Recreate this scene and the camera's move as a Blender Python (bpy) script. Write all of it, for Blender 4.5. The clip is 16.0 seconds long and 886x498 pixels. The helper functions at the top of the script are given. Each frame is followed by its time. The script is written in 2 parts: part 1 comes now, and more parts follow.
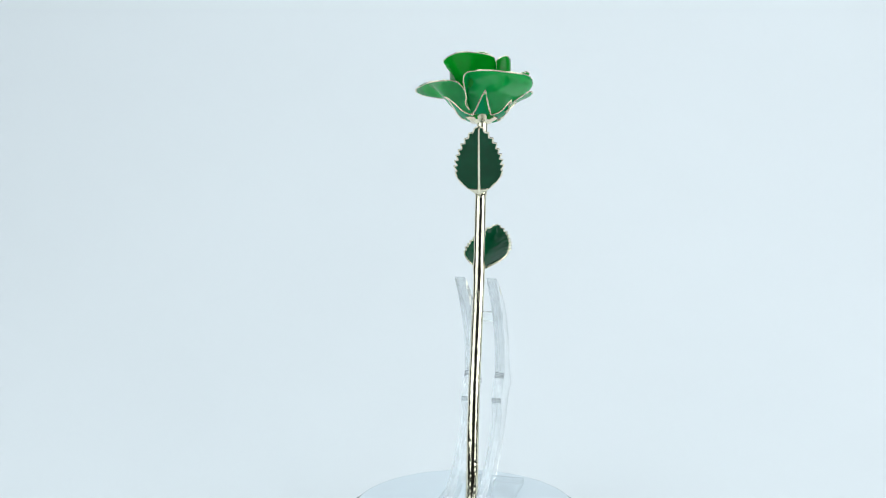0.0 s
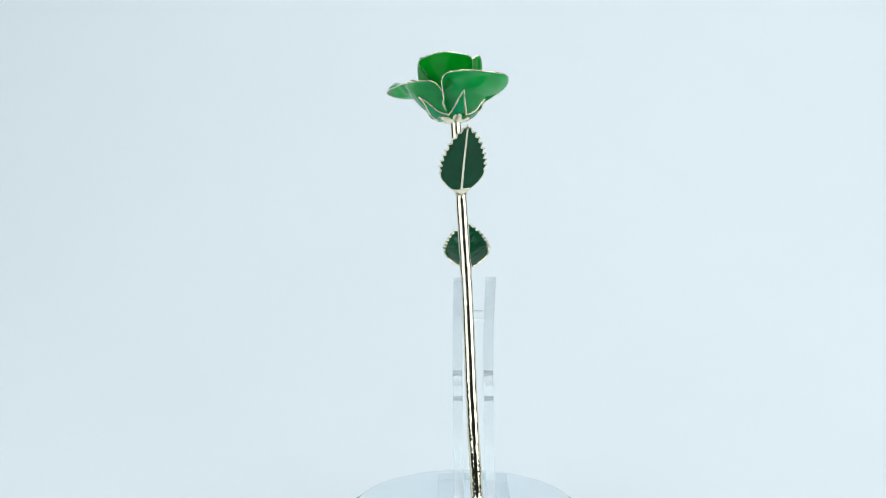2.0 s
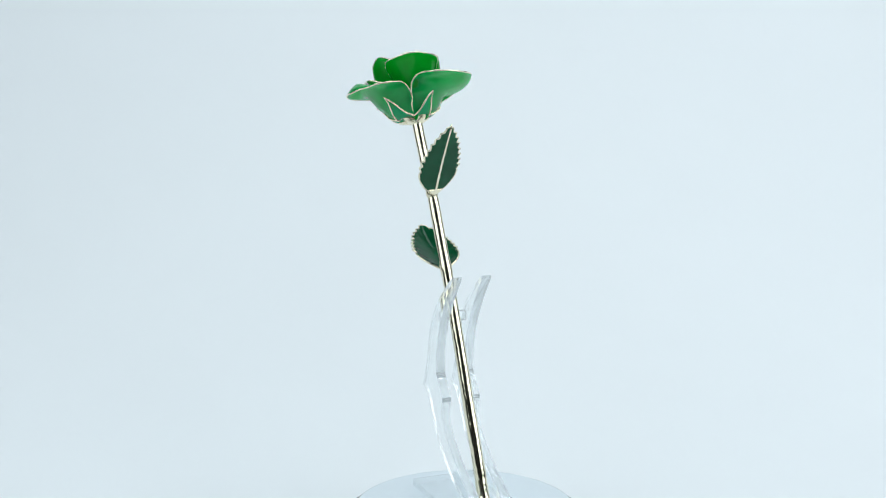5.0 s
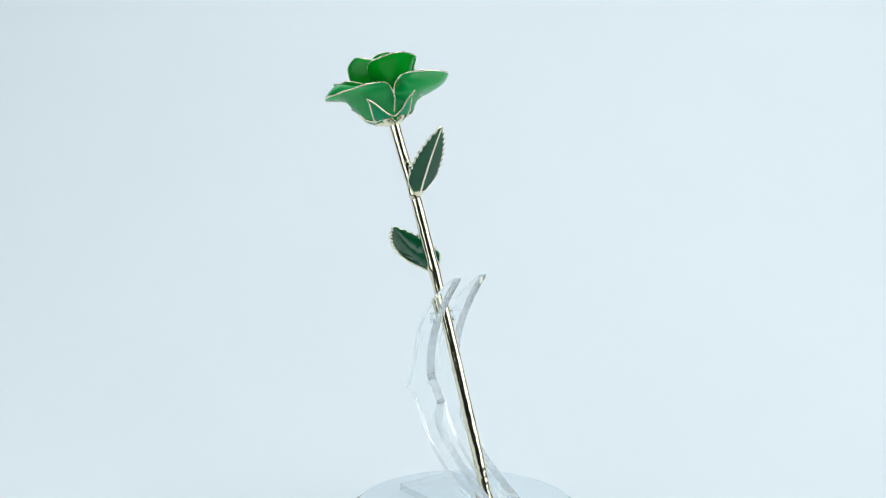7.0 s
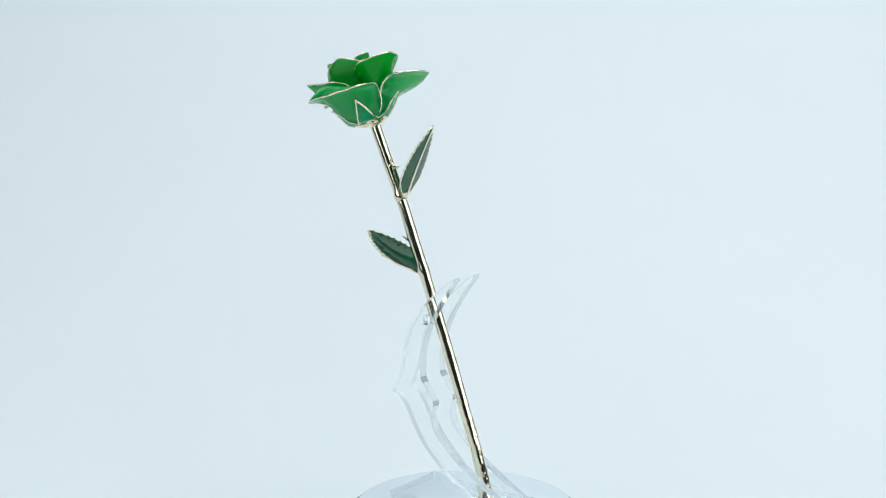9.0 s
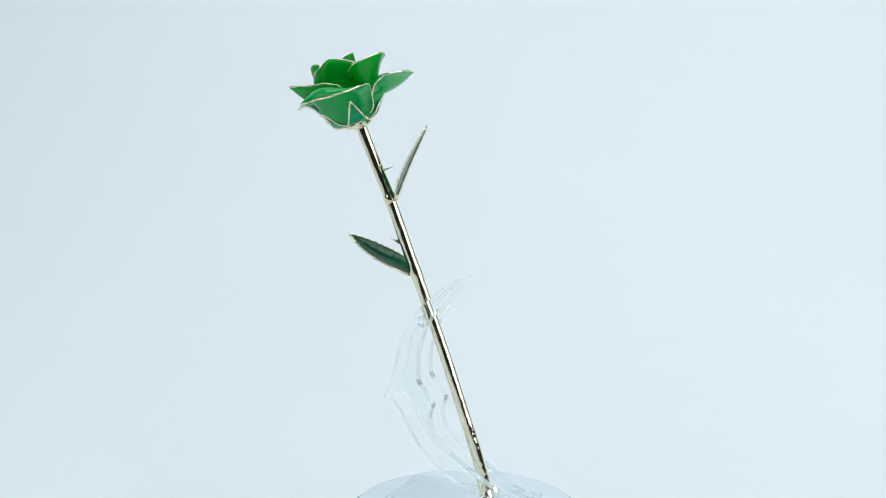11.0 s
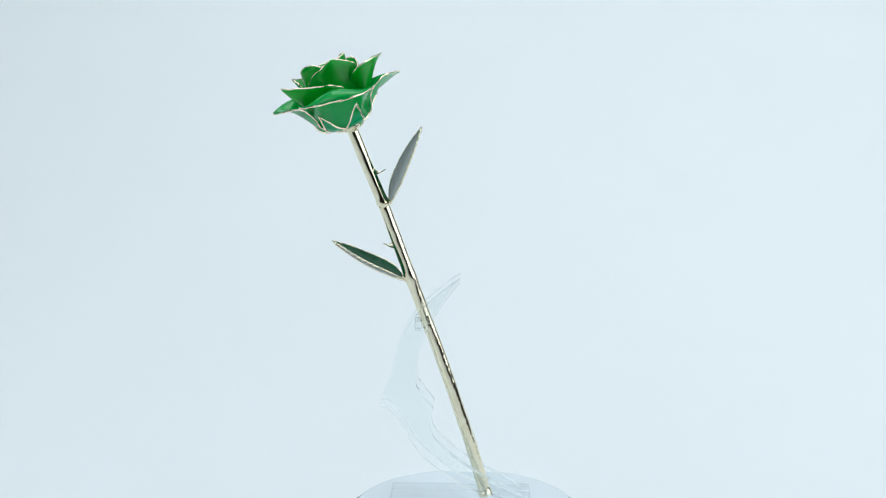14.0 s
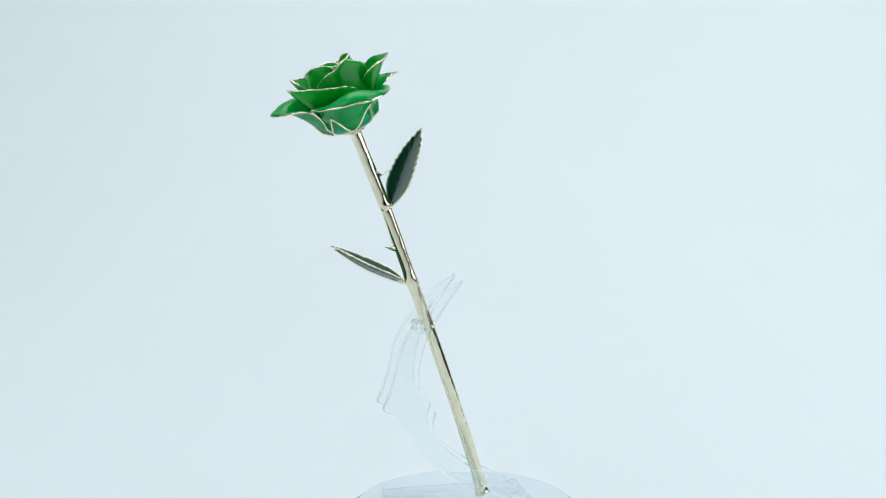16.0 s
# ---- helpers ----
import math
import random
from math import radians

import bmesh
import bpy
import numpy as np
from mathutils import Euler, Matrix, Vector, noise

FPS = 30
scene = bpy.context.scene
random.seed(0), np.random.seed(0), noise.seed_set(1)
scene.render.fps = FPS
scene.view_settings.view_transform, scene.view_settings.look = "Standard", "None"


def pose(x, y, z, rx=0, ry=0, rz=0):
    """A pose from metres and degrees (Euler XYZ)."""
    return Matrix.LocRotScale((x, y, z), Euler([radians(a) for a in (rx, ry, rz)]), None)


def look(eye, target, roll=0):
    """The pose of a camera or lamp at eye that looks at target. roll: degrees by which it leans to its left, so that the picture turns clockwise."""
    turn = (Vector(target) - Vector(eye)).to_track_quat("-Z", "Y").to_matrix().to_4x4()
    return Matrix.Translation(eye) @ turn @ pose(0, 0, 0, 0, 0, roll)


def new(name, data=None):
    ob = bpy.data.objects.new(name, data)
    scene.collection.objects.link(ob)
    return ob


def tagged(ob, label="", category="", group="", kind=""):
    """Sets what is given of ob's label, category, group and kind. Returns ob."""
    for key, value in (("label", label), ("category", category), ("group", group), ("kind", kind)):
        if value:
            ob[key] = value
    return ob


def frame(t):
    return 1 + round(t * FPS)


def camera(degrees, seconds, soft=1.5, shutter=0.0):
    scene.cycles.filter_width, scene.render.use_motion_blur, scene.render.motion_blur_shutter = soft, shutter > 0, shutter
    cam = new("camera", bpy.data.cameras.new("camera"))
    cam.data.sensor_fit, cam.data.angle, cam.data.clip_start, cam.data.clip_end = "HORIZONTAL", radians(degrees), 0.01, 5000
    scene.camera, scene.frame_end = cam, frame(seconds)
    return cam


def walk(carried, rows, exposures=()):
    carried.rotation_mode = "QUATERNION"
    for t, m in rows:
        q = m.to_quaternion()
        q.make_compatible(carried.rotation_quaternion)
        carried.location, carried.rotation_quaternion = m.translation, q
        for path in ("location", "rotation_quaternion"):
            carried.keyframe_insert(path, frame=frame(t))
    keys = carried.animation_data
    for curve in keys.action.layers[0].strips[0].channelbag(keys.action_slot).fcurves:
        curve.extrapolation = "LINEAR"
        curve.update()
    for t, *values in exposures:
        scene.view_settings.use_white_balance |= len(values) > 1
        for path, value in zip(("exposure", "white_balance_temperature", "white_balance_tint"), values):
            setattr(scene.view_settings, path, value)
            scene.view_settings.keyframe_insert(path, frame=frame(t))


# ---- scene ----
# The set: a lacquered rose in a clear stand on a turning disc, before a white paper sweep.
MM = 0.001
cam = camera(38.75, 16.0, soft=1.2)
EYE = Vector((0, -0.7275, 0.2772))
AIM = EYE + Vector((-math.sin(radians(1.032)) * math.cos(radians(9.315)),
                    math.cos(radians(1.032)) * math.cos(radians(9.315)), -math.sin(radians(9.315))))
walk(cam, [(0.0, look(EYE, AIM)), (16.0, look(EYE, AIM))])
scene.view_settings.exposure = 0.16
TURN = 7.34          # degrees a second, counter-clockwise from above

# ---- light ----
world = bpy.data.worlds.new("studio")
world.use_nodes = True
scene.world = world
world.node_tree.nodes["Background"].inputs[0].default_value = (0.60, 0.75, 0.9, 1)
world.node_tree.nodes["Background"].inputs[1].default_value = 0.05


def softbox(name, eye, target, sx, sy, watts, colour):
    data = bpy.data.lights.new(name, "AREA")
    data.shape, data.size, data.size_y, data.energy, data.color = "RECTANGLE", sx, sy, watts, colour
    ob = new(name, data)
    ob.matrix_world = look(eye, target)
    return ob


COOL = (0.885, 0.96, 1.0)
softbox("softbox_right", (1.05, -0.36, 0.74), (0, 0.26, 0.32), 1.25, 1.2, 9.9, (0.897, 0.958, 1.0))
softbox("softbox_left", (-0.92, -0.60, 0.76), (0.0, 0.34, 0.36), 1.25, 1.05, 6.5, (0.862, 0.957, 1.0))
softbox("softbox_overhead", (0.05, 0.16, 1.74), (0.05, 0.1601, 0.0), 1.7, 1.05, 12.4, COOL)


# ---- materials ----
def material(name):
    m = bpy.data.materials.new(name)
    m.use_nodes = True
    return m, m.node_tree.nodes, m.node_tree.links, m.node_tree.nodes["Principled BSDF"]


def bumped(nodes, links, bsdf, scale, strength, distance=0.001, detail=4.0):
    co = nodes.new("ShaderNodeTexCoord")
    tex = nodes.new("ShaderNodeTexNoise")
    tex.inputs["Scale"].default_value, tex.inputs["Detail"].default_value = scale, detail
    bump = nodes.new("ShaderNodeBump")
    bump.inputs["Strength"].default_value, bump.inputs["Distance"].default_value = strength, distance
    links.new(co.outputs["Object"], tex.inputs["Vector"])
    links.new(tex.outputs["Fac"], bump.inputs["Height"])
    links.new(bump.outputs["Normal"], bsdf.inputs["Normal"])
    return co, tex, bump


def varied(nodes, links, bsdf, co, low, high, scale, socket="Base Color"):
    tex = nodes.new("ShaderNodeTexNoise")
    tex.inputs["Scale"].default_value, tex.inputs["Detail"].default_value = scale, 5.0
    ramp = nodes.new("ShaderNodeValToRGB")
    ramp.color_ramp.elements[0].position, ramp.color_ramp.elements[1].position = 0.3, 0.7
    ramp.color_ramp.elements[0].color, ramp.color_ramp.elements[1].color = (*low, 1), (*high, 1)
    links.new(co.outputs["Object"], tex.inputs["Vector"])
    links.new(tex.outputs["Fac"], ramp.inputs["Fac"])
    links.new(ramp.outputs["Color"], bsdf.inputs[socket])
    return ramp


def paper():
    m, n, l, b = material("backdrop_paper")
    co, tex, bump = bumped(n, l, b, 900, 0.15, 0.0004)
    varied(n, l, b, co, (0.775, 0.815, 0.835), (0.80, 0.84, 0.86), 2.2)
    b.inputs["Roughness"].default_value = 0.85
    b.inputs["Specular IOR Level"].default_value = 0.2
    return m


def plain(name, low, high, rough, scale=3.0, bump=0.2, bump_scale=60):
    m, n, l, b = material(name)
    co, tex, bp = bumped(n, l, b, bump_scale, bump, 0.002)
    varied(n, l, b, co, low, high, scale)
    b.inputs["Roughness"].default_value = rough
    return m


def gold(name, low, high, rough, bump_scale, bump):
    m, n, l, b = material(name)
    co, tex, bp = bumped(n, l, b, bump_scale, bump, 0.0006)
    varied(n, l, b, co, low, high, 160)
    b.inputs["Metallic"].default_value = 1.0
    varied(n, l, b, co, (rough * 0.6,) * 3, (rough * 1.5,) * 3, 90, "Roughness")
    return m


def enamel(name, low, high, through_colour, share, rough=0.05, relief=0.10, ior=1.45):
    """Lacquered petal: a glossy coat over a body that lets some light through."""
    m, n, l, b = material(name)
    co, tex, bp = bumped(n, l, b, 55, relief, 0.0012)
    varied(n, l, b, co, low, high, 70)
    b.inputs["Roughness"].default_value = 0.5
    b.inputs["Specular IOR Level"].default_value = 0.0
    tr, gloss = n.new("ShaderNodeBsdfTranslucent"), n.new("ShaderNodeBsdfGlossy")
    tr.inputs["Color"].default_value = (*through_colour, 1)
    gloss.inputs["Roughness"].default_value = rough
    l.new(bp.outputs["Normal"], gloss.inputs["Normal"])
    fresnel = n.new("ShaderNodeFresnel")
    fresnel.inputs["IOR"].default_value = ior
    l.new(bp.outputs["Normal"], fresnel.inputs["Normal"])
    body, coat = n.new("ShaderNodeMixShader"), n.new("ShaderNodeMixShader")
    body.inputs["Fac"].default_value = share
    l.new(b.outputs["BSDF"], body.inputs[1])
    l.new(tr.outputs["BSDF"], body.inputs[2])
    l.new(fresnel.outputs["Fac"], coat.inputs["Fac"])
    l.new(body.outputs["Shader"], coat.inputs[1])
    l.new(gloss.outputs["BSDF"], coat.inputs[2])
    l.new(coat.outputs["Shader"], n["Material Output"].inputs["Surface"])
    return m


def acrylic():
    m, n, l, b = material("clear_acrylic")
    co, tex, bp = bumped(n, l, b, 40, 0.03, 0.001)
    b.inputs["Base Color"].default_value = (0.97, 0.99, 0.99, 1)
    b.inputs["Transmission Weight"].default_value = 1.0
    b.inputs["IOR"].default_value = 1.49
    b.inputs["Roughness"].default_value = 0.015
    return m


def clear_plate():
    """The flat base: light goes straight through it, and its faces mirror a little."""
    m, n, l, b = material("clear_acrylic_plate")
    co, tex, bp = bumped(n, l, b, 30, 0.03, 0.001)
    n.remove(b)
    clear, gloss = n.new("ShaderNodeBsdfTransparent"), n.new("ShaderNodeBsdfGlossy")
    clear.inputs["Color"].default_value = (0.99, 0.994, 0.995, 1)
    gloss.inputs["Roughness"].default_value = 0.02
    mix = n.new("ShaderNodeMixShader")
    mix.inputs["Fac"].default_value = 0.06
    l.new(bp.outputs["Normal"], gloss.inputs["Normal"])
    l.new(clear.outputs["BSDF"], mix.inputs[1])
    l.new(gloss.outputs["BSDF"], mix.inputs[2])
    l.new(mix.outputs["Shader"], n["Material Output"].inputs["Surface"])
    return m


def cut_edge():
    """The sawn edges of the acrylic: clear, with a milky haze that scatters part of the light."""
    m, n, l, b = material("milky_acrylic_edge")
    co, tex, bp = bumped(n, l, b, 700, 0.10, 0.0003)
    varied(n, l, b, co, (0.80, 0.85, 0.87), (0.90, 0.93, 0.94), 120)
    b.inputs["Transmission Weight"].default_value = 0.6
    b.inputs["IOR"].default_value = 1.49
    b.inputs["Roughness"].default_value = 0.06
    clear, mix = n.new("ShaderNodeBsdfTransparent"), n.new("ShaderNodeMixShader")
    clear.inputs["Color"].default_value = (0.965, 0.98, 0.985, 1)
    mix.inputs["Fac"].default_value = 0.58
    l.new(b.outputs["BSDF"], mix.inputs[1])
    l.new(clear.outputs["BSDF"], mix.inputs[2])
    l.new(mix.outputs["Shader"], n["Material Output"].inputs["Surface"])
    return m


def frosted_reflection_corner():
    """Where the saw turned: frosted, finely scratched; dark reflections are painted into the bands."""
    m, n, l, b = material("frosted_acrylic_painted_reflection")
    co, tex, bp = bumped(n, l, b, 900, 0.3, 0.0003)
    wave, ramp = n.new("ShaderNodeTexWave"), n.new("ShaderNodeValToRGB")
    wave.bands_direction = "Z"
    wave.inputs["Scale"].default_value, wave.inputs["Distortion"].default_value = 240, 9.0
    # dark end of the ramp stands in for dark surroundings mirrored in the facets
    ramp.color_ramp.elements[0].color, ramp.color_ramp.elements[1].color = (0.32, 0.35, 0.37, 1), (0.80, 0.85, 0.87, 1)
    l.new(co.outputs["Object"], wave.inputs["Vector"])
    l.new(wave.outputs["Fac"], ramp.inputs["Fac"])
    l.new(ramp.outputs["Color"], b.inputs["Base Color"])
    b.inputs["Transmission Weight"].default_value = 0.5
    b.inputs["Roughness"].default_value = 0.2
    return m


PAPER = paper()
WALL = plain("dark_wall_paint", (0.045, 0.043, 0.04), (0.06, 0.057, 0.053), 0.8)
CEILING = plain("studio_ceiling_paint", (0.76, 0.78, 0.79), (0.8, 0.82, 0.83), 0.9)
FLOOR = plain("studio_floor", (0.20, 0.20, 0.20), (0.25, 0.25, 0.25), 0.6)
TABLE = plain("table_laminate", (0.55, 0.57, 0.58), (0.6, 0.62, 0.63), 0.5)
GOLD = gold("pale_gold", (0.81, 0.74, 0.54), (0.92, 0.87, 0.69), 0.06, 260, 0.3)
GOLD_SATIN = gold("satin_pale_gold", (0.80, 0.71, 0.48), (0.92, 0.86, 0.66), 0.28, 240, 0.9)
GOLD_STEM = gold("pale_gold_stem", (0.75, 0.69, 0.50), (0.87, 0.82, 0.64), 0.09, 130, 0.25)
PETAL_OUT = enamel("petal_lacquer_outer", (0.002, 0.35, 0.06), (0.010, 0.56, 0.14), (0.015, 0.97, 0.31), 0.50, 0.07, 0.10, 1.49)
PETAL_IN = enamel("petal_lacquer_inner", (0.000, 0.23, 0.015), (0.002, 0.42, 0.042), (0.002, 0.95, 0.07), 0.46, 0.18, 0.10, 1.36)
SEPAL = enamel("sepal_lacquer", (0.001, 0.38, 0.13), (0.004, 0.50, 0.18), (0.01, 0.7, 0.3), 0.3, 0.05, 0.10, 1.40)
LEAF = enamel("leaf_lacquer", (0.001, 0.060, 0.022), (0.003, 0.095, 0.036), (0.004, 0.20, 0.06), 0.15, 0.07, 0.10, 1.38)
LEAF_FACE = enamel("leaf_lacquer_thick", (0.001, 0.055, 0.026), (0.003, 0.085, 0.042), (0.004, 0.18, 0.06), 0.12, 0.10, 0.10, 2.3)
ACRYLIC = acrylic()
ACRYLIC_EDGE = cut_edge()
ACRYLIC_PLATE = clear_plate()
ACRYLIC_CORNER = frosted_reflection_corner()
DISC = plain("glossy_white_acrylic", (0.64, 0.72, 0.77), (0.67, 0.75, 0.80), 0.08, 6, 0.02, 30)
DARK = plain("dark_plastic", (0.018, 0.02, 0.022), (0.03, 0.032, 0.035), 0.35, 30, 0.1, 300)


# ---- building blocks ----
def mesh_of(name, bm, mat, smooth=True):
    me = bpy.data.meshes.new(name)
    bmesh.ops.recalc_face_normals(bm, faces=bm.faces)
    bm.to_mesh(me)
    bm.free()
    me.materials.append(mat)
    for p in me.polygons:
        p.use_smooth = smooth
    return me


def part(name, bm, mat, parent, label="", smooth=True):
    ob = new(name, mesh_of(name, bm, mat, smooth))
    ob.parent = parent
    return tagged(ob, label)


def box(bm, x0, x1, y0, y1, z0, z1, bevel=0.0):
    made = bmesh.ops.create_cube(bm, size=1.0, matrix=Matrix.Translation(((x0 + x1) / 2, (y0 + y1) / 2, (z0 + z1) / 2))
                                 @ Matrix.Diagonal((x1 - x0, y1 - y0, z1 - z0, 1)))
    if bevel:
        edges = list({e for v in made["verts"] for e in v.link_edges})
        bmesh.ops.bevel(bm, geom=edges, offset=bevel, segments=2, affect="EDGES", profile=0.5)


def lathe(bm, profile, segments=96, cap=True):
    rings = []
    for r, z in profile:
        rings.append([bm.verts.new((r * math.cos(2 * math.pi * k / segments), r * math.sin(2 * math.pi * k / segments), z))
                      for k in range(segments)])
    for a, b in zip(rings, rings[1:]):
        for k in range(segments):
            bm.faces.new((a[k], a[(k + 1) % segments], b[(k + 1) % segments], b[k]))
    if cap:
        bm.faces.new(rings[0][::-1])
        bm.faces.new(rings[-1])


def tube(bm, points, radius, sides=8, rough=0.0, seed=0.0, flat=1.0):
    """A tube along points; radius is a number or one for each point; rough makes its girth uneven."""
    pts = [Vector(p) for p in points]
    n = len(pts)
    rad = radius if isinstance(radius, (list, tuple)) else [radius] * n
    normal, rings = None, []
    for i, p in enumerate(pts):
        t = (pts[min(i + 1, n - 1)] - pts[max(i - 1, 0)]).normalized()
        if normal is None:
            normal = t.orthogonal().normalized()
        normal = (normal - t * normal.dot(t)).normalized()
        side = t.cross(normal)
        ring = []
        for k in range(sides):
            a = 2 * math.pi * k / sides
            d = normal * math.cos(a) + side * math.sin(a) * flat
            r = rad[i]
            if rough:
                r *= 1 + rough * noise.noise((p + d * rad[i]) * 420 + Vector((seed, 0, 0)))
            ring.append(bm.verts.new(p + d * r))
        rings.append(ring)
    for a, b in zip(rings, rings[1:]):
        for k in range(sides):
            bm.faces.new((a[k], a[(k + 1) % sides], b[(k + 1) % sides], b[k]))
    bm.faces.new(rings[0][::-1])
    bm.faces.new(rings[-1])


def spline(keys, x):
    """Smooth value at x of rows (x, value, ...), Catmull-Rom."""
    xs = [k[0] for k in keys]
    i = max(0, min(len(xs) - 2, sum(1 for q in xs if q <= x) - 1))
    u = (x - xs[i]) / (xs[i + 1] - xs[i])
    out = []
    for j in range(1, len(keys[0])):
        p1, p2 = keys[i][j], keys[i + 1][j]
        p0 = keys[i - 1][j] if i else 2 * p1 - p2
        p3 = keys[i + 2][j] if i + 2 < len(keys) else 2 * p2 - p1
        out.append(0.5 * (2 * p1 + (p2 - p0) * u + (2 * p0 - 5 * p1 + 4 * p2 - p3) * u * u + (3 * p1 - p0 - 3 * p2 + p3) * u ** 3))
    return out


def along(points, steps):
    """Points spread evenly by index along a Catmull-Rom curve."""
    keys = [(i, *p) for i, p in enumerate(points)]
    return [spline(keys, (len(points) - 1) * k / steps) for k in range(steps + 1)]


# ---- studio ----
def backdrop():
    bm = bmesh.new()
    prof = [(-1.0, -0.034), (0.12, -0.034)]
    prof += [(0.12 + 0.85 * math.sin(a), -0.034 + 0.85 * (1 - math.cos(a))) for a in np.linspace(0.05, math.pi / 2, 36)]
    prof += [(0.97, 1.2), (0.97, 1.7)]
    rows = []
    for i, (y, z) in enumerate(prof):
        rows.append([bm.verts.new((-1.45 + 2.55 * k / 24, y, z)) for k in range(25)])
    for a, b in zip(rows, rows[1:]):
        for k in range(24):
            bm.faces.new((a[k], a[k + 1], b[k + 1], b[k]))
    ob = new("backdrop", mesh_of("backdrop", bm, PAPER))
    thick = ob.modifiers.new("thickness", "SOLIDIFY")
    thick.thickness, thick.offset = 0.0006, -1
    return tagged(ob, "seamless cool white paper backdrop sweeping up behind the turntable", "backdrop", kind="structure")


def slab(name, x0, x1, y0, y1, z0, z1, mat, label, category):
    bm = bmesh.new()
    box(bm, x0, x1, y0, y1, z0, z1)
    return tagged(new(name, mesh_of(name, bm, mat, False)), label, category, kind="structure")


def table():
    ob = tagged(new("table"), "plain pale laminate studio table under the paper backdrop", "table")
    bm = bmesh.new()
    box(bm, -1.5, 1.15, -1.05, 1.02, -0.075, -0.036, 0.004)
    part("tabletop", bm, TABLE, ob)
    for x in (-1.4, 1.05):
        for y in (-0.97, 0.94):
            bm = bmesh.new()
            box(bm, x - 0.03, x + 0.03, y - 0.03, y + 0.03, -0.78, -0.075, 0.003)
            part("leg", bm, TABLE, ob)
    return ob


backdrop()
slab("floor", -2.3, 2.3, -2.2, 1.5, -0.88, -0.78, FLOOR, "grey studio floor", "floor")
slab("wall_south", -2.3, 2.3, -2.3, -2.2, -0.88, 2.0, WALL, "dark painted studio wall", "wall")
slab("wall_north", -2.3, 2.3, 1.5, 1.6, -0.88, 2.0, WALL, "dark painted studio wall", "wall")
slab("wall_west", -2.4, -2.3, -2.3, 1.6, -0.88, 2.0, WALL, "dark painted studio wall", "wall")
slab("wall_east", 2.3, 2.4, -2.3, 1.6, -0.88, 2.0, WALL, "dark painted studio wall", "wall")
slab("ceiling", -2.4, 2.4, -2.3, 1.6, 2.0, 2.1, CEILING, "white studio ceiling", "ceiling")
table()


# ---- turntable ----
def turntable():
    ob = tagged(new("turntable"), "round display turntable with a glossy white disc and a dark base", "turntable")
    bm = bmesh.new()
    lathe(bm, [(0.070, -0.0334), (0.0725, -0.032), (0.0728, -0.006), (0.0722, -0.0045), (0.066, -0.0042)], 128)
    part("base", bm, DARK, ob, "dark plastic turntable base")
    bm = bmesh.new()
    lathe(bm, [(0.0655, -0.0041), (0.0668, -0.0036), (0.0673, -0.0026), (0.0673, -0.0008), (0.0669, -0.0002), (0.0662, 0.0)], 128)
    disc = part("disc", bm, DISC, ob, "glossy white turntable disc")
    for p in disc.data.polygons:
        p.use_smooth = len(p.vertices) == 4
    return disc


# ---- clear stand ----
ACROSS = Vector((0.973, -0.231, 0)).normalized()      # from side panel to side panel
DEEP = Vector((0.231, 0.973, 0)).normalized()         # along the side panels


def stand_point(u, v, z):
    return ACROSS * u * MM + DEEP * v * MM + Vector((0, 0, z * MM))


def panel_outline():
    outer = [(3.0, 140.6), (9.5, 136.5), (16.0, 131.0), (23.0, 125.0), (30.0, 117.5), (36.5, 107.0), (40.5, 97.0), (43.0, 86.0),
             (46.0, 75.5), (50.6, 64.6)]
    lower = [(50.6, 64.6), (45.0, 62.0), (40.0, 56.5), (35.0, 47.5), (28.0, 37.0), (18.5, 27.5), (6.0, 18.0), (-6.0, 12.2), (-17.0, 9.2),
             (-27.0, 5.2)]
    inner = [(-38.0, 5.2), (-31.0, 10.0), (-20.0, 16.0), (-9.0, 22.5), (0.5, 28.5), (12.0, 38.0), (19.0, 46.0), (20.9, 54.0), (19.4, 59.6), (18.8, 61.8)]
    hook = [(18.8, 61.8), (19.3, 63.6), (22.0, 67.0), (25.4, 72.0), (27.6, 74.8), (28.6, 76.2), (28.9, 78.4), (28.8, 88.0), (27.0, 98.0), (23.0, 109.0), (17.5, 118.8), (10.5, 129.5),
            (3.6, 138.4)]
    out = along(outer, 40)[:-1] + along(lower, 40) + along(inner, 36)[:-1] + along(hook, 40)
    return out


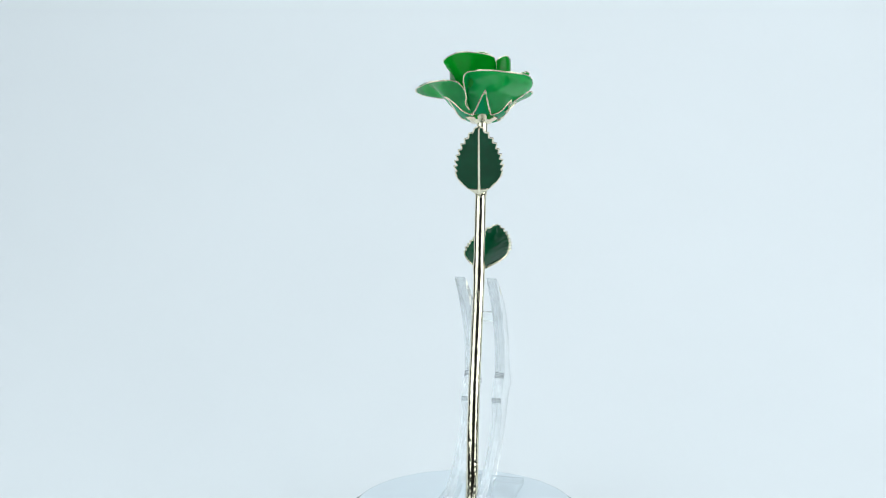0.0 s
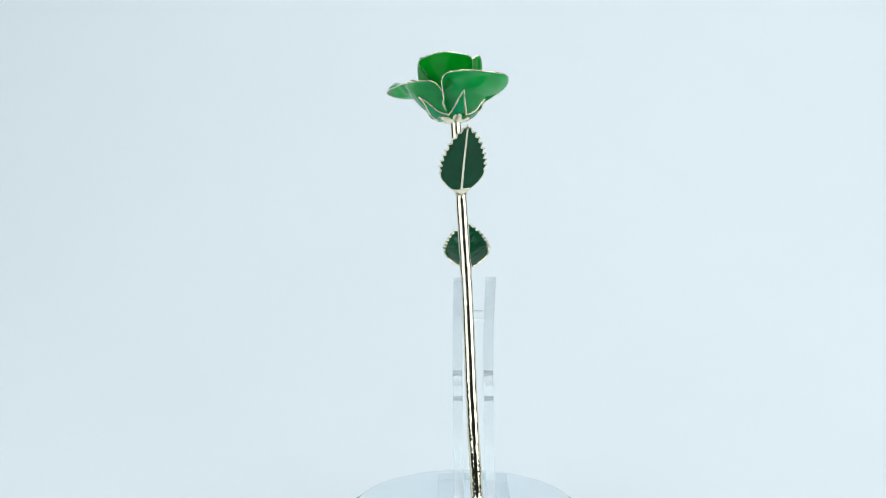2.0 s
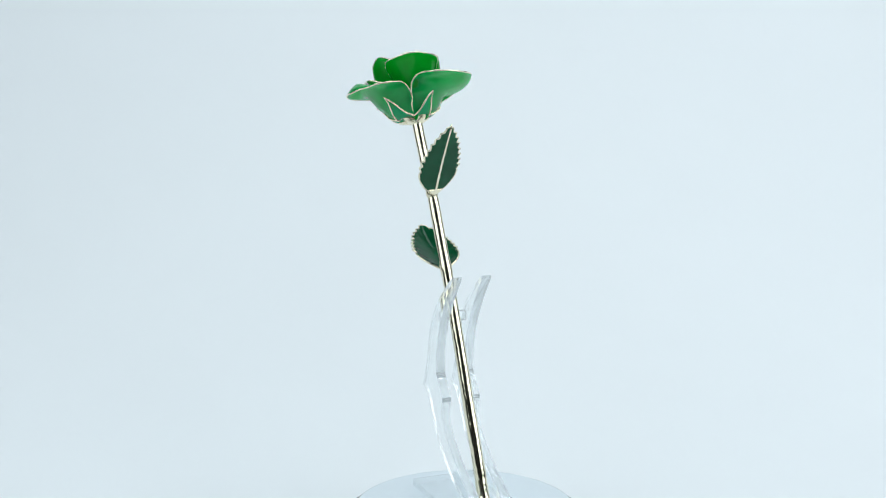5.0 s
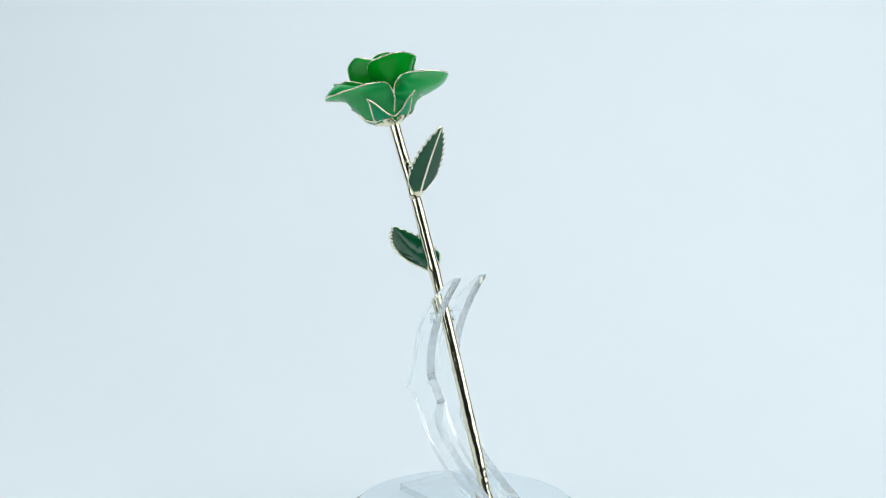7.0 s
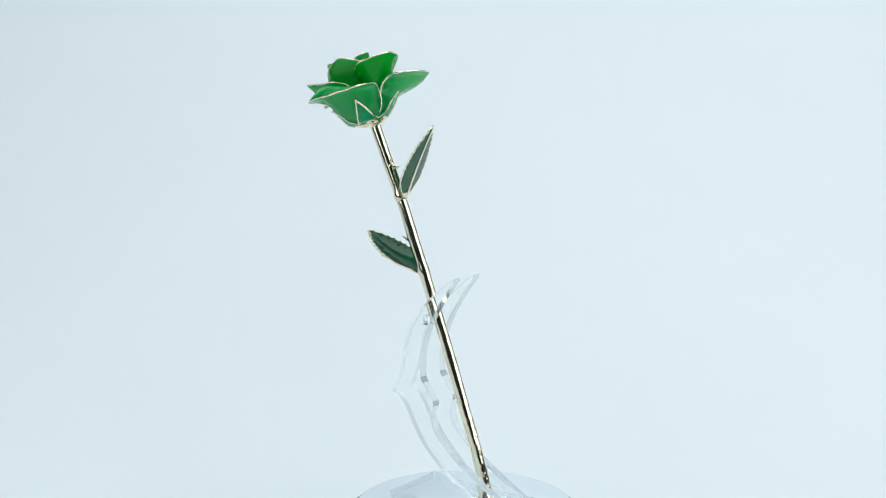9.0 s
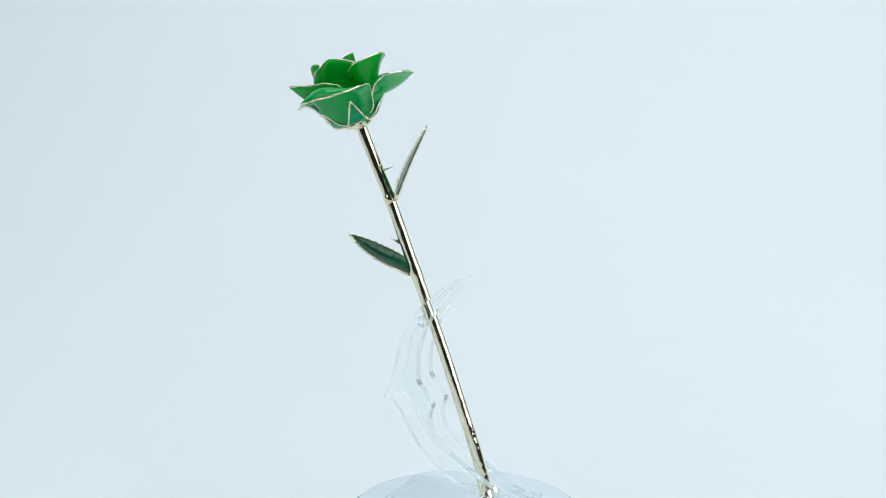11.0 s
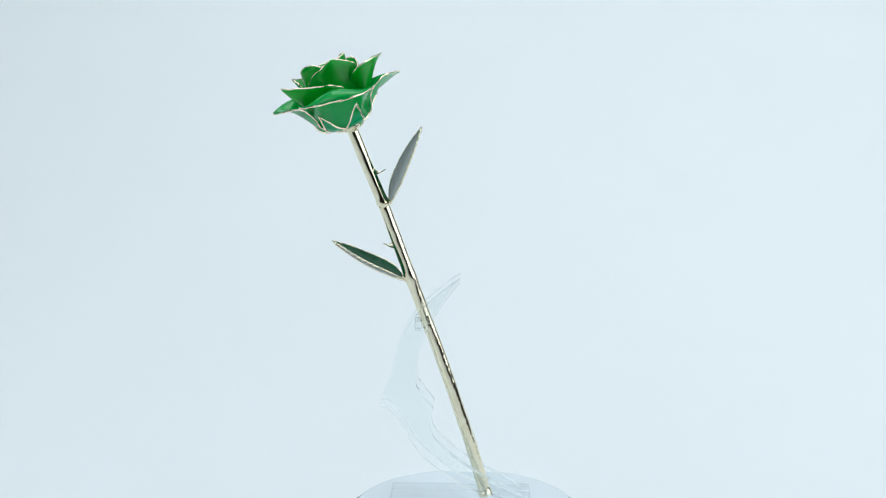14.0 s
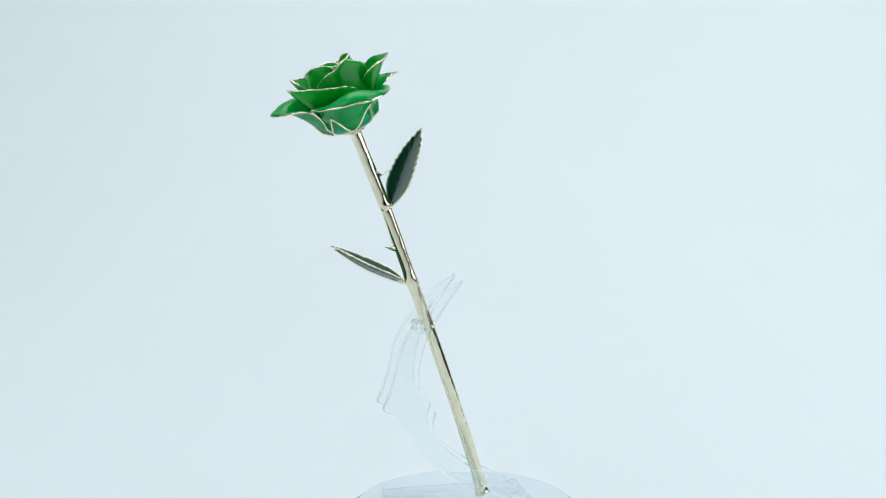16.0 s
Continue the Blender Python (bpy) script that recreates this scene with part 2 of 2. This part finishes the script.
def stand():
    ob = tagged(new("flower_stand"), "clear acrylic flower stand with two curved side panels", "display stand")
    line = panel_outline()
    for u in (-3.95, 15.1):
        bm = bmesh.new()
        near = [bm.verts.new(stand_point(u - 3, v, z)) for v, z in line]
        far = [bm.verts.new(stand_point(u + 3, v, z)) for v, z in line]
        bm.faces.new(near)
        bm.faces.new(far[::-1])
        n = len(line)
        for k in range(n):
            bm.faces.new((near[k], far[k], far[(k + 1) % n], near[(k + 1) % n]))
        rim = [e for e in bm.edges if e.calc_face_angle(0) > 1.2 and any(len(f.verts) > 4 for f in e.link_faces)]
        bmesh.ops.bevel(bm, geom=rim, offset=0.0005, segments=2, affect="EDGES", profile=0.5)
        panel = part("side_panel", bm, ACRYLIC, ob, smooth=False)
        panel.visible_shadow = False
        panel.data.materials.append(ACRYLIC_EDGE)
        panel.data.materials.append(ACRYLIC_CORNER)
        for p in panel.data.polygons:
            v, z = p.center.dot(DEEP) / MM, p.center.z / MM
            # notch facets that get the painted dark reflection
            corner = 15 < v < 31 and (60.0 < z < 63.5 or 73.8 < z < 77.4)
            p.material_index = 0 if abs(p.normal.dot(ACROSS)) > 0.9 else 2 if corner else 1
    bm = bmesh.new()
    turn = Matrix(((ACROSS.x, DEEP.x, 0, 0), (ACROSS.y, DEEP.y, 0, 0), (0, 0, 1, 0), (0, 0, 0, 1)))
    box(bm, -0.0160, 0.0277, -0.040, 0.0455, 0.0002, 0.005, 0.0006)
    bmesh.ops.transform(bm, matrix=turn, verts=bm.verts)
    plate = part("base_plate", bm, ACRYLIC_PLATE, ob, smooth=False)
    plate.data.materials.append(ACRYLIC_EDGE)
    for p in plate.data.polygons:
        p.material_index = 0 if abs(p.normal.z) > 0.9 else 1
    bm = bmesh.new()
    box(bm, -0.0008, 0.0119, 0.0258, 0.0298, 0.109, 0.115, 0.0004)
    bmesh.ops.transform(bm, matrix=turn, verts=bm.verts)
    part("crossbar", bm, ACRYLIC, ob, smooth=False)
    return ob


# ---- rose ----
STEM = [(4.0, -14.2, 5.2), (4.2, -12.8, 10), (4.5, -7.0, 30), (4.9, -0.6, 50), (5.7, 7.6, 75), (6.8, 16.2, 100), (8.0, 25.3, 125),
        (8.6, 34.4, 150), (9.0, 41.5, 170), (9.4, 47.0, 185), (9.8, 55.3, 205), (10.3, 64.5, 228), (10.4, 65.7, 231)]
HEART = Vector((10.3, 64.0, 228.0)) * MM
TILT = radians(20)


def bloom(az, r, h):
    """A point of the bloom: degrees round its axis, millimetres out and up."""
    x, y = r * math.cos(radians(az)), r * math.sin(radians(az))
    return HEART + Vector((x, y * math.cos(TILT) + h * math.sin(TILT), h * math.cos(TILT) - y * math.sin(TILT))) * MM


def stem(rose):
    pts = along(STEM, 330)
    bm = bmesh.new()
    sides, rings = 28, []
    vs = [Vector(p) for p in pts]
    for i, p in enumerate(vs):
        t = (vs[min(i + 1, 330)] - vs[max(i - 1, 0)]).normalized()
        a = Vector((1, 0, 0))
        a = (a - t * a.dot(t)).normalized()
        b = t.cross(a)
        z = p.z
        r = 3.35 + 0.3 * max(0.0, 1 - z / 200) ** 1.2
        r += 0.45 * math.exp(-((z - 185.5) / 2.2) ** 2) + 0.4 * math.exp(-((z - 141) / 4.0) ** 2) + 0.8 * math.exp(-((z - 6) / 3.0) ** 2)
        r -= 0.25 * math.exp(-((z - 183.0) / 0.8) ** 2)
        knurl = 0.08 + 0.18 * max(0.0, min(1.0, (115 - z) / 70))
        ring = []
        for k in range(sides):
            d = a * math.cos(2 * math.pi * k / sides) + b * math.sin(2 * math.pi * k / sides)
            q = d * 1.1 + Vector((0, 0, z * 0.16))
            side = max(0.12, min(1.0, 0.35 + 1.1 * d.dot(Vector((-0.1, -0.99, 0)))))
            w = 0.10 * noise.noise(d * 0.8 + Vector((3, 1, z * 0.05))) + 0.06 * noise.noise(d * 1.3 + Vector((7, 2, z * 0.16)))
            w += 0.55 * knurl * side * noise.noise(Vector((q.x * 3.6, q.y * 3.6, z * 0.14)))
            w += 0.45 * knurl * side * noise.noise(Vector((q.x * 5.5, q.y * 5.5, z * 0.75)))
            w += 2.2 * knurl * side * max(0.0, noise.noise(Vector((q.x * 4.5 + 9, q.y * 4.5, z * 0.9))) - 0.3)
            ring.append(bm.verts.new((p + d * (r + w)) * MM))
        rings.append(ring)
    for a, b in zip(rings, rings[1:]):
        for k in range(sides):
            bm.faces.new((a[k], a[(k + 1) % sides], b[(k + 1) % sides], b[k]))
    bm.faces.new(rings[0][::-1])
    bm.faces.new(rings[-1])
    ob = part("stem", bm, GOLD_STEM, rose, "polished pale gold stem with uneven plating")
    for root, tip, girth, taper, lift in (((9.7, 53.2, 203.4), (9.4, 45.0, 205.0), 3.1, 2.6, -1.2), ((9.0, 38.6, 160.6), (10.8, 47.0, 161.2), 3.3, 1.7, -1.0)):
        root, tip = Vector(root), Vector(tip)
        bm = bmesh.new()
        row, rad = [], []
        for k in range(13):
            u = k / 12
            bend = Vector((0, 0, lift * math.sin(math.pi * u)))
            row.append((root.lerp(tip, u) + bend) * MM)
            rad.append((0.2 + girth * (1 - u) ** taper) * MM * (1.0 if u < 0.99 else 0.4))
        tube(bm, row, rad, 10)
        part("thorn", bm, GOLD, ob, "small sharp gold thorn")
    return ob


def leaf(rose, base, tip, lateral, width, cup, bend, veins, face, fullness):
    """A serrated leaf: lacquer blade, gold rim, gold midrib under it."""
    base, tip = Vector(base), Vector(tip)
    run = tip - base
    length = run.length
    fwd = run.normalized()
    lat = Vector(lateral)
    lat = (lat - fwd * lat.dot(fwd)).normalized()
    up = lat.cross(fwd).normalized()
    teeth = 8

    def half(u):
        if u < 0.34:
            w = math.sin(math.pi / 2 * (u / 0.34)) ** fullness
        else:
            w = (1 - ((u - 0.34) / 0.66) ** 2.0) ** 0.88
        return width / 2 * max(w, 0.02)

    def saw(u):
        if u < 0.34 or u > 0.985:
            return 0.0
        x = (u - 0.34) / 0.645 * teeth
        return 2.3 * ((x % 1.0) ** 1.4) - 0.9

    def point(u, s, grow=0.0):
        w = half(u) + (saw(u) + grow) * (1 if abs(s) > 0.99 else abs(s) ** 6)
        y = s * w
        ridge = veins * math.cos(2 * math.pi * (u * 7 - abs(s) * 1.3)) * abs(s) * (1 - abs(s)) * 3
        lift = cup * (abs(s) ** 1.6) * half(u) / (width / 2) + bend * math.sin(math.pi * u) + ridge
        return (base + fwd * (u * length) + lat * y + up * lift) * MM

    n, m = 110, 8
    bm = bmesh.new()
    rows = [[bm.verts.new(point(0.02 + 0.97 * i / n, -1 + 2 * j / (2 * m))) for j in range(2 * m + 1)] for i in range(n + 1)]
    for a, b in zip(rows, rows[1:]):
        for j in range(2 * m):
            bm.faces.new((a[j], a[j + 1], b[j + 1], b[j]))
    ob = part("leaf", bm, LEAF, rose, "dark green lacquered leaf with a toothed gold edge")
    thick = ob.modifiers.new("thickness", "SOLIDIFY")
    thick.thickness, thick.offset = 0.7 * MM, 0
    if face:
        ob.data.materials.append(LEAF_FACE)
        upward = sum(p.normal.dot(up) for p in ob.data.polygons) > 0
        thick.material_offset = -1 if upward else 1
        for p in ob.data.polygons:
            p.material_index = 1 if upward else 0
    edge = [point(0.02 + 0.97 * i / n, -1, 0.1) for i in range(n + 1)] + [point(1.0, 0) + fwd * 0.0012]
    edge += [point(0.02 + 0.97 * i / n, 1, 0.1) for i in range(n, -1, -1)]
    bm = bmesh.new()
    tube(bm, edge, 0.5 * MM, 8, 0.4, 1.0)
    part("rim", bm, GOLD, ob, "toothed gold leaf edge")
    bm = bmesh.new()
    row = [point(0.01 + 0.97 * i / 40, 0) - up * 0.0006 for i in range(41)]
    tube(bm, row, [(0.95 - 0.35 * i / 40) * MM for i in range(41)], 8, 0.25, 2.0)
    part("midrib", bm, GOLD, ob, "gold midrib")
    bm = bmesh.new()
    rows = []
    for i in range(7):
        u = 0.003 + 0.085 * i / 6
        rows.append([bm.verts.new(point(u, s * 0.97) - up * 0.00052 * (1 if i < 6 else 0.8)) for s in np.linspace(-1, 1, 9)])
    for a, b in zip(rows, rows[1:]):
        for j in range(8):
            bm.faces.new((a[j], a[j + 1], b[j + 1], b[j]))
    socket = part("leaf_base", bm, GOLD, ob, "gold leaf base")
    thick = socket.modifiers.new("thickness", "SOLIDIFY")
    thick.thickness, thick.offset = 0.4 * MM, 0
    bm = bmesh.new()
    foot = Vector(spline([(p[2], p[0], p[1]) for p in STEM], base.z - 2.5) + [base.z - 2.5])
    tube(bm, [foot * MM, ((foot + base) / 2 - fwd * 0.3) * MM, (base + fwd * 1.2) * MM], [1.6 * MM, 1.3 * MM, 0.9 * MM], 10, 0.2)
    part("leaf_stalk", bm, GOLD, ob, "short gold leaf stalk")
    return ob


def bowl(p0, p1, p2, p3, t):
    a, b, c, d = (1 - t) ** 3, 3 * t * (1 - t) ** 2, 3 * t * t * (1 - t), t ** 3
    return a * p0[0] + b * p1[0] + c * p2[0] + d * p3[0], a * p0[1] + b * p1[1] + c * p2[1] + d * p3[1]


def cup(r, h, t, lip=0.0, roll=0.0, flat=0.0):
    """Outer petals: a round belly, then a flare that turns up (lip), rolls over outwards (roll)
    or lies out flat (flat); (r, h) is the rim."""
    k = max(0.0, min(1.0, (r - 19) / 18))
    f = lip * max(0.0, min(1.0, (r - 28) / 6))
    o = roll * max(0.0, min(1.0, (r - 20) / 8))

    def mix(a, b, x):
        return a + (b - a) * x
    r3, h3 = mix(17.5, 21.2, k), mix(0.70 * h, 13.0, k)
    r4, h4 = mix(mix(r3, r, 0.44), r - 9.8, f), mix(mix(h3, h, 0.50), h - 7.0, f)
    r5, h5 = mix(mix(r3, r, 0.80), r - 2.3, f), mix(mix(h3, h, 0.84), h - 4.3, f)
    r4, h4, r5, h5 = mix(r4, r - 11.0, o), mix(h4, h - 0.2, o), mix(r5, r - 4.8, o), mix(h5, h + 2.3, o)
    r4, h4, r5, h5 = mix(r4, r - 12.0, flat), mix(h4, h - 2.6, flat), mix(r5, r - 5.0, flat), mix(h5, h - 0.4, flat)
    keys = [(0.0, 4.5, 0.9), (0.16, 9.5, 1.9), (0.32, 14.0, 4.6), (0.48, mix(16.3, 17.5, k), mix(0.55 * h, 9.0, k)),
            (0.62, r3, h3), (0.77, r4, h4), (0.90, r5, h5), (1.0, r, h)]
    return spline(keys, t)


def bell(az, where):
    return where[2] * math.exp(-((az - where[0]) / where[1]) ** 2) if where else 0.0


def sag(t):
    """The bowl of the outer petals hangs a little off the stem's line."""
    return Vector((-0.4, 2.2, 0.6)) * MM * (1 - t * t)


def petal(rose, rim, low, mid, mat, label, seed, gather=0.62, base=(4.5, 0.6), bead=0.43, lip=None, roll=None, flat=None, belly=None):
    """A petal between its foot on the axis and a rim of (degrees, mm out, mm up); lip, roll and flat: (degrees, spread, share); belly: (degrees, spread, mm)."""
    n, m = 52, 20
    edge = along(rim, n)
    centre = (rim[0][0] + rim[-1][0]) / 2

    def point(i, t, out=0.0):
        az, r, h = edge[i]
        k = gather + (1 - gather) * min(1.0, t * 1.6) if low else 1.0
        if low:
            rr, hh = bowl(base, low, (mid[0] * r, mid[1] * h), (r, h), t)
        else:
            rr, hh = cup(r, h, t, bell(az, lip), bell(az, roll), bell(az, flat))
            rr += bell(az, belly) * math.sin(math.pi * min(1.0, t / 0.8))
        w = 0.22 * noise.noise(Vector((i * 0.12, t * 2.2, seed)))
        return bloom(centre + (az - centre) * k, rr + w * t + out, hh) + (Vector() if low else sag(t))

    bm = bmesh.new()
    rows = [[bm.verts.new(point(i, j / m)) for i in range(n + 1)] for j in range(m + 1)]
    for a, b in zip(rows, rows[1:]):
        for i in range(n):
            bm.faces.new((a[i], a[i + 1], b[i + 1], b[i]))
    ob = part("petal", bm, mat, rose, label)
    thick = ob.modifiers.new("thickness", "SOLIDIFY")
    thick.thickness, thick.offset = 0.8 * MM, 0
    line = [point(0, j / m) for j in range(5, m)] + [point(i, 1.0) for i in range(n + 1)] + [point(n, j / m) for j in range(m - 1, 4, -1)]
    line = along([p + Vector((0, 0, 0.4 * MM * noise.noise(Vector((k * 0.4, seed, 5))))) for k, p in enumerate(line)], 3 * len(line))
    bm = bmesh.new()
    tube(bm, line, [bead * MM * (1 + 0.5 * noise.noise(Vector((k * 0.16, seed, 1)))) for k in range(len(line))], 8, 0.35, seed)
    part("rim", bm, GOLD, ob, "uneven gold petal edge")
    return ob


def sepal(rose, az, height, half, lean, rim=35, proud=0.0):
    """A pointed sepal lying on the outer petals: gold outline round green lacquer."""
    def point(u, s, out):
        t = 0.17 + (height - 0.17) * u
        r, h = cup(rim, 21.5, t)
        w = half * (1 - u)
        turn = math.degrees(w * s / max(r, 4))
        return bloom(az + turn + lean * u, r + 0.3 + out + proud * math.sin(math.pi * min(1.0, t / 0.8)), h - 0.3 - out * 0.5) + sag(t)

    bm = bmesh.new()
    rows = [[bm.verts.new(point(i / 14, s, 0)) for s in np.linspace(-1, 1, 7)] for i in range(14)]
    tip = bm.verts.new(point(1, 0, 0))
    for a, b in zip(rows, rows[1:]):
        for j in range(6):
            bm.faces.new((a[j], a[j + 1], b[j + 1], b[j]))
    for j in range(6):
        bm.faces.new((rows[-1][j], rows[-1][j + 1], tip))
    ob = part("sepal", bm, SEPAL, rose, "pointed green sepal outlined in gold")
    thick = ob.modifiers.new("thickness", "SOLIDIFY")
    thick.thickness, thick.offset = 0.6 * MM, 0
    line = [point(i / 16, -1, 0.25) for i in range(17)] + [point(i / 16, 1, 0.25) for i in range(15, -1, -1)]
    bm = bmesh.new()
    tube(bm, line, 0.58 * MM, 8, 0.4, az)
    part("outline", bm, GOLD, ob, "gold sepal outline")


OUTER = "outward-curling translucent green lacquered petal edged in gold"
INNER = "upright deep green lacquered petal edged in gold"


def rose():
    ob = tagged(new("rose"), "green lacquered rose with gold edges on a long gold stem", "rose")
    stem(ob)
    leaf(ob, (8.3, 43.6, 184.8), (7.7, 25.0, 227.6), (-1, -0.06, 0.05), 28.2, 0.9, 0.6, 0.08, True, 0.85)
    leaf(ob, (10.0, 35.2, 139.6), (20.4, 74.4, 161.3), (0.974, -0.22, 0.03), 27.6, 4.2, -2.4, 0.09, False, 0.62)
    bm = bmesh.new()
    lathe(bm, [(2.6, -4.0), (2.9, -1.3), (4.2, -0.6), (6.0, -0.3), (7.2, 0.2), (8.3, 0.9), (8.6, 1.5), (8.1, 1.6), (5.5, 1.2)], 60)
    for v in bm.verts:
        r, a = math.hypot(v.co.x, v.co.y), math.degrees(math.atan2(v.co.y, v.co.x))
        r *= 1 + (0.20 * math.cos(radians((a - 57) * 5)) if r > 6.5 else 0)
        v.co = bloom(a, r + 0.2 * noise.noise(v.co * 0.8), v.co.z) + sag(0) * min(1.0, max(0.0, (r - 3) / 7))
    part("calyx", bm, GOLD_SATIN, ob, "pale gold calyx cup under the bloom")
    petal(ob, [(109, 19, 12), (110, 24, 20), (122, 30, 23.2), (145, 38.2, 23.0), (165, 41.5, 22), (184, 41.5, 20.5), (203, 36, 21),
               (217, 28.5, 21.5), (227, 22.5, 20.5), (233, 18.6, 16), (234, 17, 11)], None, None, PETAL_OUT, OUTER, 1.0, lip=(184, 20, 0.8), roll=(168, 32, 1.6), flat=(130, 22, 0.7))
    petal(ob, [(234, 17, 11), (235, 18.6, 16), (240, 23.5, 21), (250, 28.5, 23.3), (265, 34, 22.3), (280, 38.5, 20.8), (294, 40.3, 20),
               (314, 39, 21), (330, 35.5, 19.8), (340, 30, 17), (345, 21.5, 12.5)], None, None, PETAL_OUT, OUTER, 2.0, lip=(312, 32, 1.0), roll=(250, 13, 0.6), flat=(275, 26, 1.0), belly=(250, 26, -2.6))
    petal(ob, [(16, 19, 12), (22, 26, 19), (34, 31, 25.3), (50, 36.5, 25.8), (62, 41, 24), (68, 41.5, 22.8), (77, 36, 22.3), (90, 30, 22.5),
               (102, 25.5, 21.3), (108, 22, 18), (109, 19, 12)], None, None, PETAL_OUT, OUTER, 3.0, roll=(62, 30, 0.6), belly=(66, 30, 1.6))
    petal(ob, [(-17, 17, 10), (-10, 22.5, 15.5), (3, 31, 20.3), (18, 32, 20.3), (31, 26, 17), (38, 19, 9)], None, None, PETAL_OUT, OUTER, 4.0)
    low = (11, 4)
    petal(ob, [(48, 17, 20), (54, 24, 26.5), (63, 26.5, 30.6), (80, 28.4, 34), (97, 30.6, 36), (112, 32.3, 35.8), (126, 29, 33.8), (145, 26, 31.5),
               (162, 26, 30.2), (174, 22.5, 27.8), (182, 20.5, 25.5), (188, 16, 19)], (10, 4), (0.80, 0.66), PETAL_IN, INNER, 5.0)
    petal(ob, [(-30, 17, 22), (-15, 25, 30), (6, 30, 33), (28, 29, 35), (46, 27.5, 36.8), (57, 25.5, 37.6), (64, 21.5, 34), (68, 16, 24)],
          low, (0.75, 0.6), PETAL_IN, INNER, 6.0)
    petal(ob, [(205, 13, 18), (201, 16.5, 25), (201, 21, 30), (206, 25, 33), (213, 28.5, 34.7), (230, 30.5, 35.5), (247, 31.5, 35.8),
               (262, 29, 35.1), (277, 27, 34.5), (286, 25, 33.5), (293, 21, 29.5), (298, 15, 21)], (10.5, 4), (0.75, 0.95), PETAL_IN, INNER, 7.0)
    low = (13.5, 5)
    petal(ob, [(102, 14, 22), (108, 16.5, 27), (122, 18.5, 32.5), (145, 19.5, 37.5), (160, 20.8, 39), (178, 19.3, 42.2), (195, 18.3, 40.3), (214, 18.8, 37),
               (222, 18.5, 34), (220, 14, 25)], low, (1.12, 0.6), PETAL_IN, INNER, 8.0)
    petal(ob, [(18, 14, 27), (36, 16, 32.5), (57, 17, 36), (82, 16.5, 39), (104, 16.8, 41.2), (124, 16.5, 42.6), (143, 16.5, 42.2), (158, 16, 39.5), (168, 14, 34), (173, 11, 27)], low,
          (1.05, 0.6), PETAL_IN, INNER, 9.0)
    petal(ob, [(288, 14, 27), (298, 19, 34.5), (314, 20.5, 38), (332, 19.5, 37.5), (350, 16, 36), (366, 13, 29)], low, (1.05, 0.6),
          PETAL_IN, INNER, 10.0)
    for k, (c, top) in enumerate(((258, 42.2), (18, 40.0), (138, 39.6))):
        petal(ob, [(c - 75, 6.5, 33), (c - 50, 9.6, top - 1.8), (c - 5, 10.2, top), (c + 40, 8.5, top - 1), (c + 72, 6, 33)], (9, 6), (0.9, 0.7),
              PETAL_IN, "tightly furled green petal at the heart of the bloom", 11.0 + k, bead=0.42)
    for az, height, half, lean, rim, proud in ((60, 0.64, 6.2, 0, 35, 2.0), (132, 0.66, 6.2, 2, 33, 0.2), (197, 0.69, 6.4, -4, 35, 0), (271, 0.65, 6.2, 4, 35, -1.2),
                                               (342, 0.64, 6.2, 2, 31, 0)):
        sepal(ob, az, height, half, lean, rim, proud)
    return ob


DISC_OB = turntable()
STAND_OB = stand()
ROSE_OB = rose()


def motions():
    """The disc, the stand and the rose turn together, evenly."""
    rows = [(float(t), pose(0, 0, 0, 0, 0, TURN * t)) for t in range(17)]
    for thing in (DISC_OB, STAND_OB, ROSE_OB):
        walk(thing, rows)


motions()
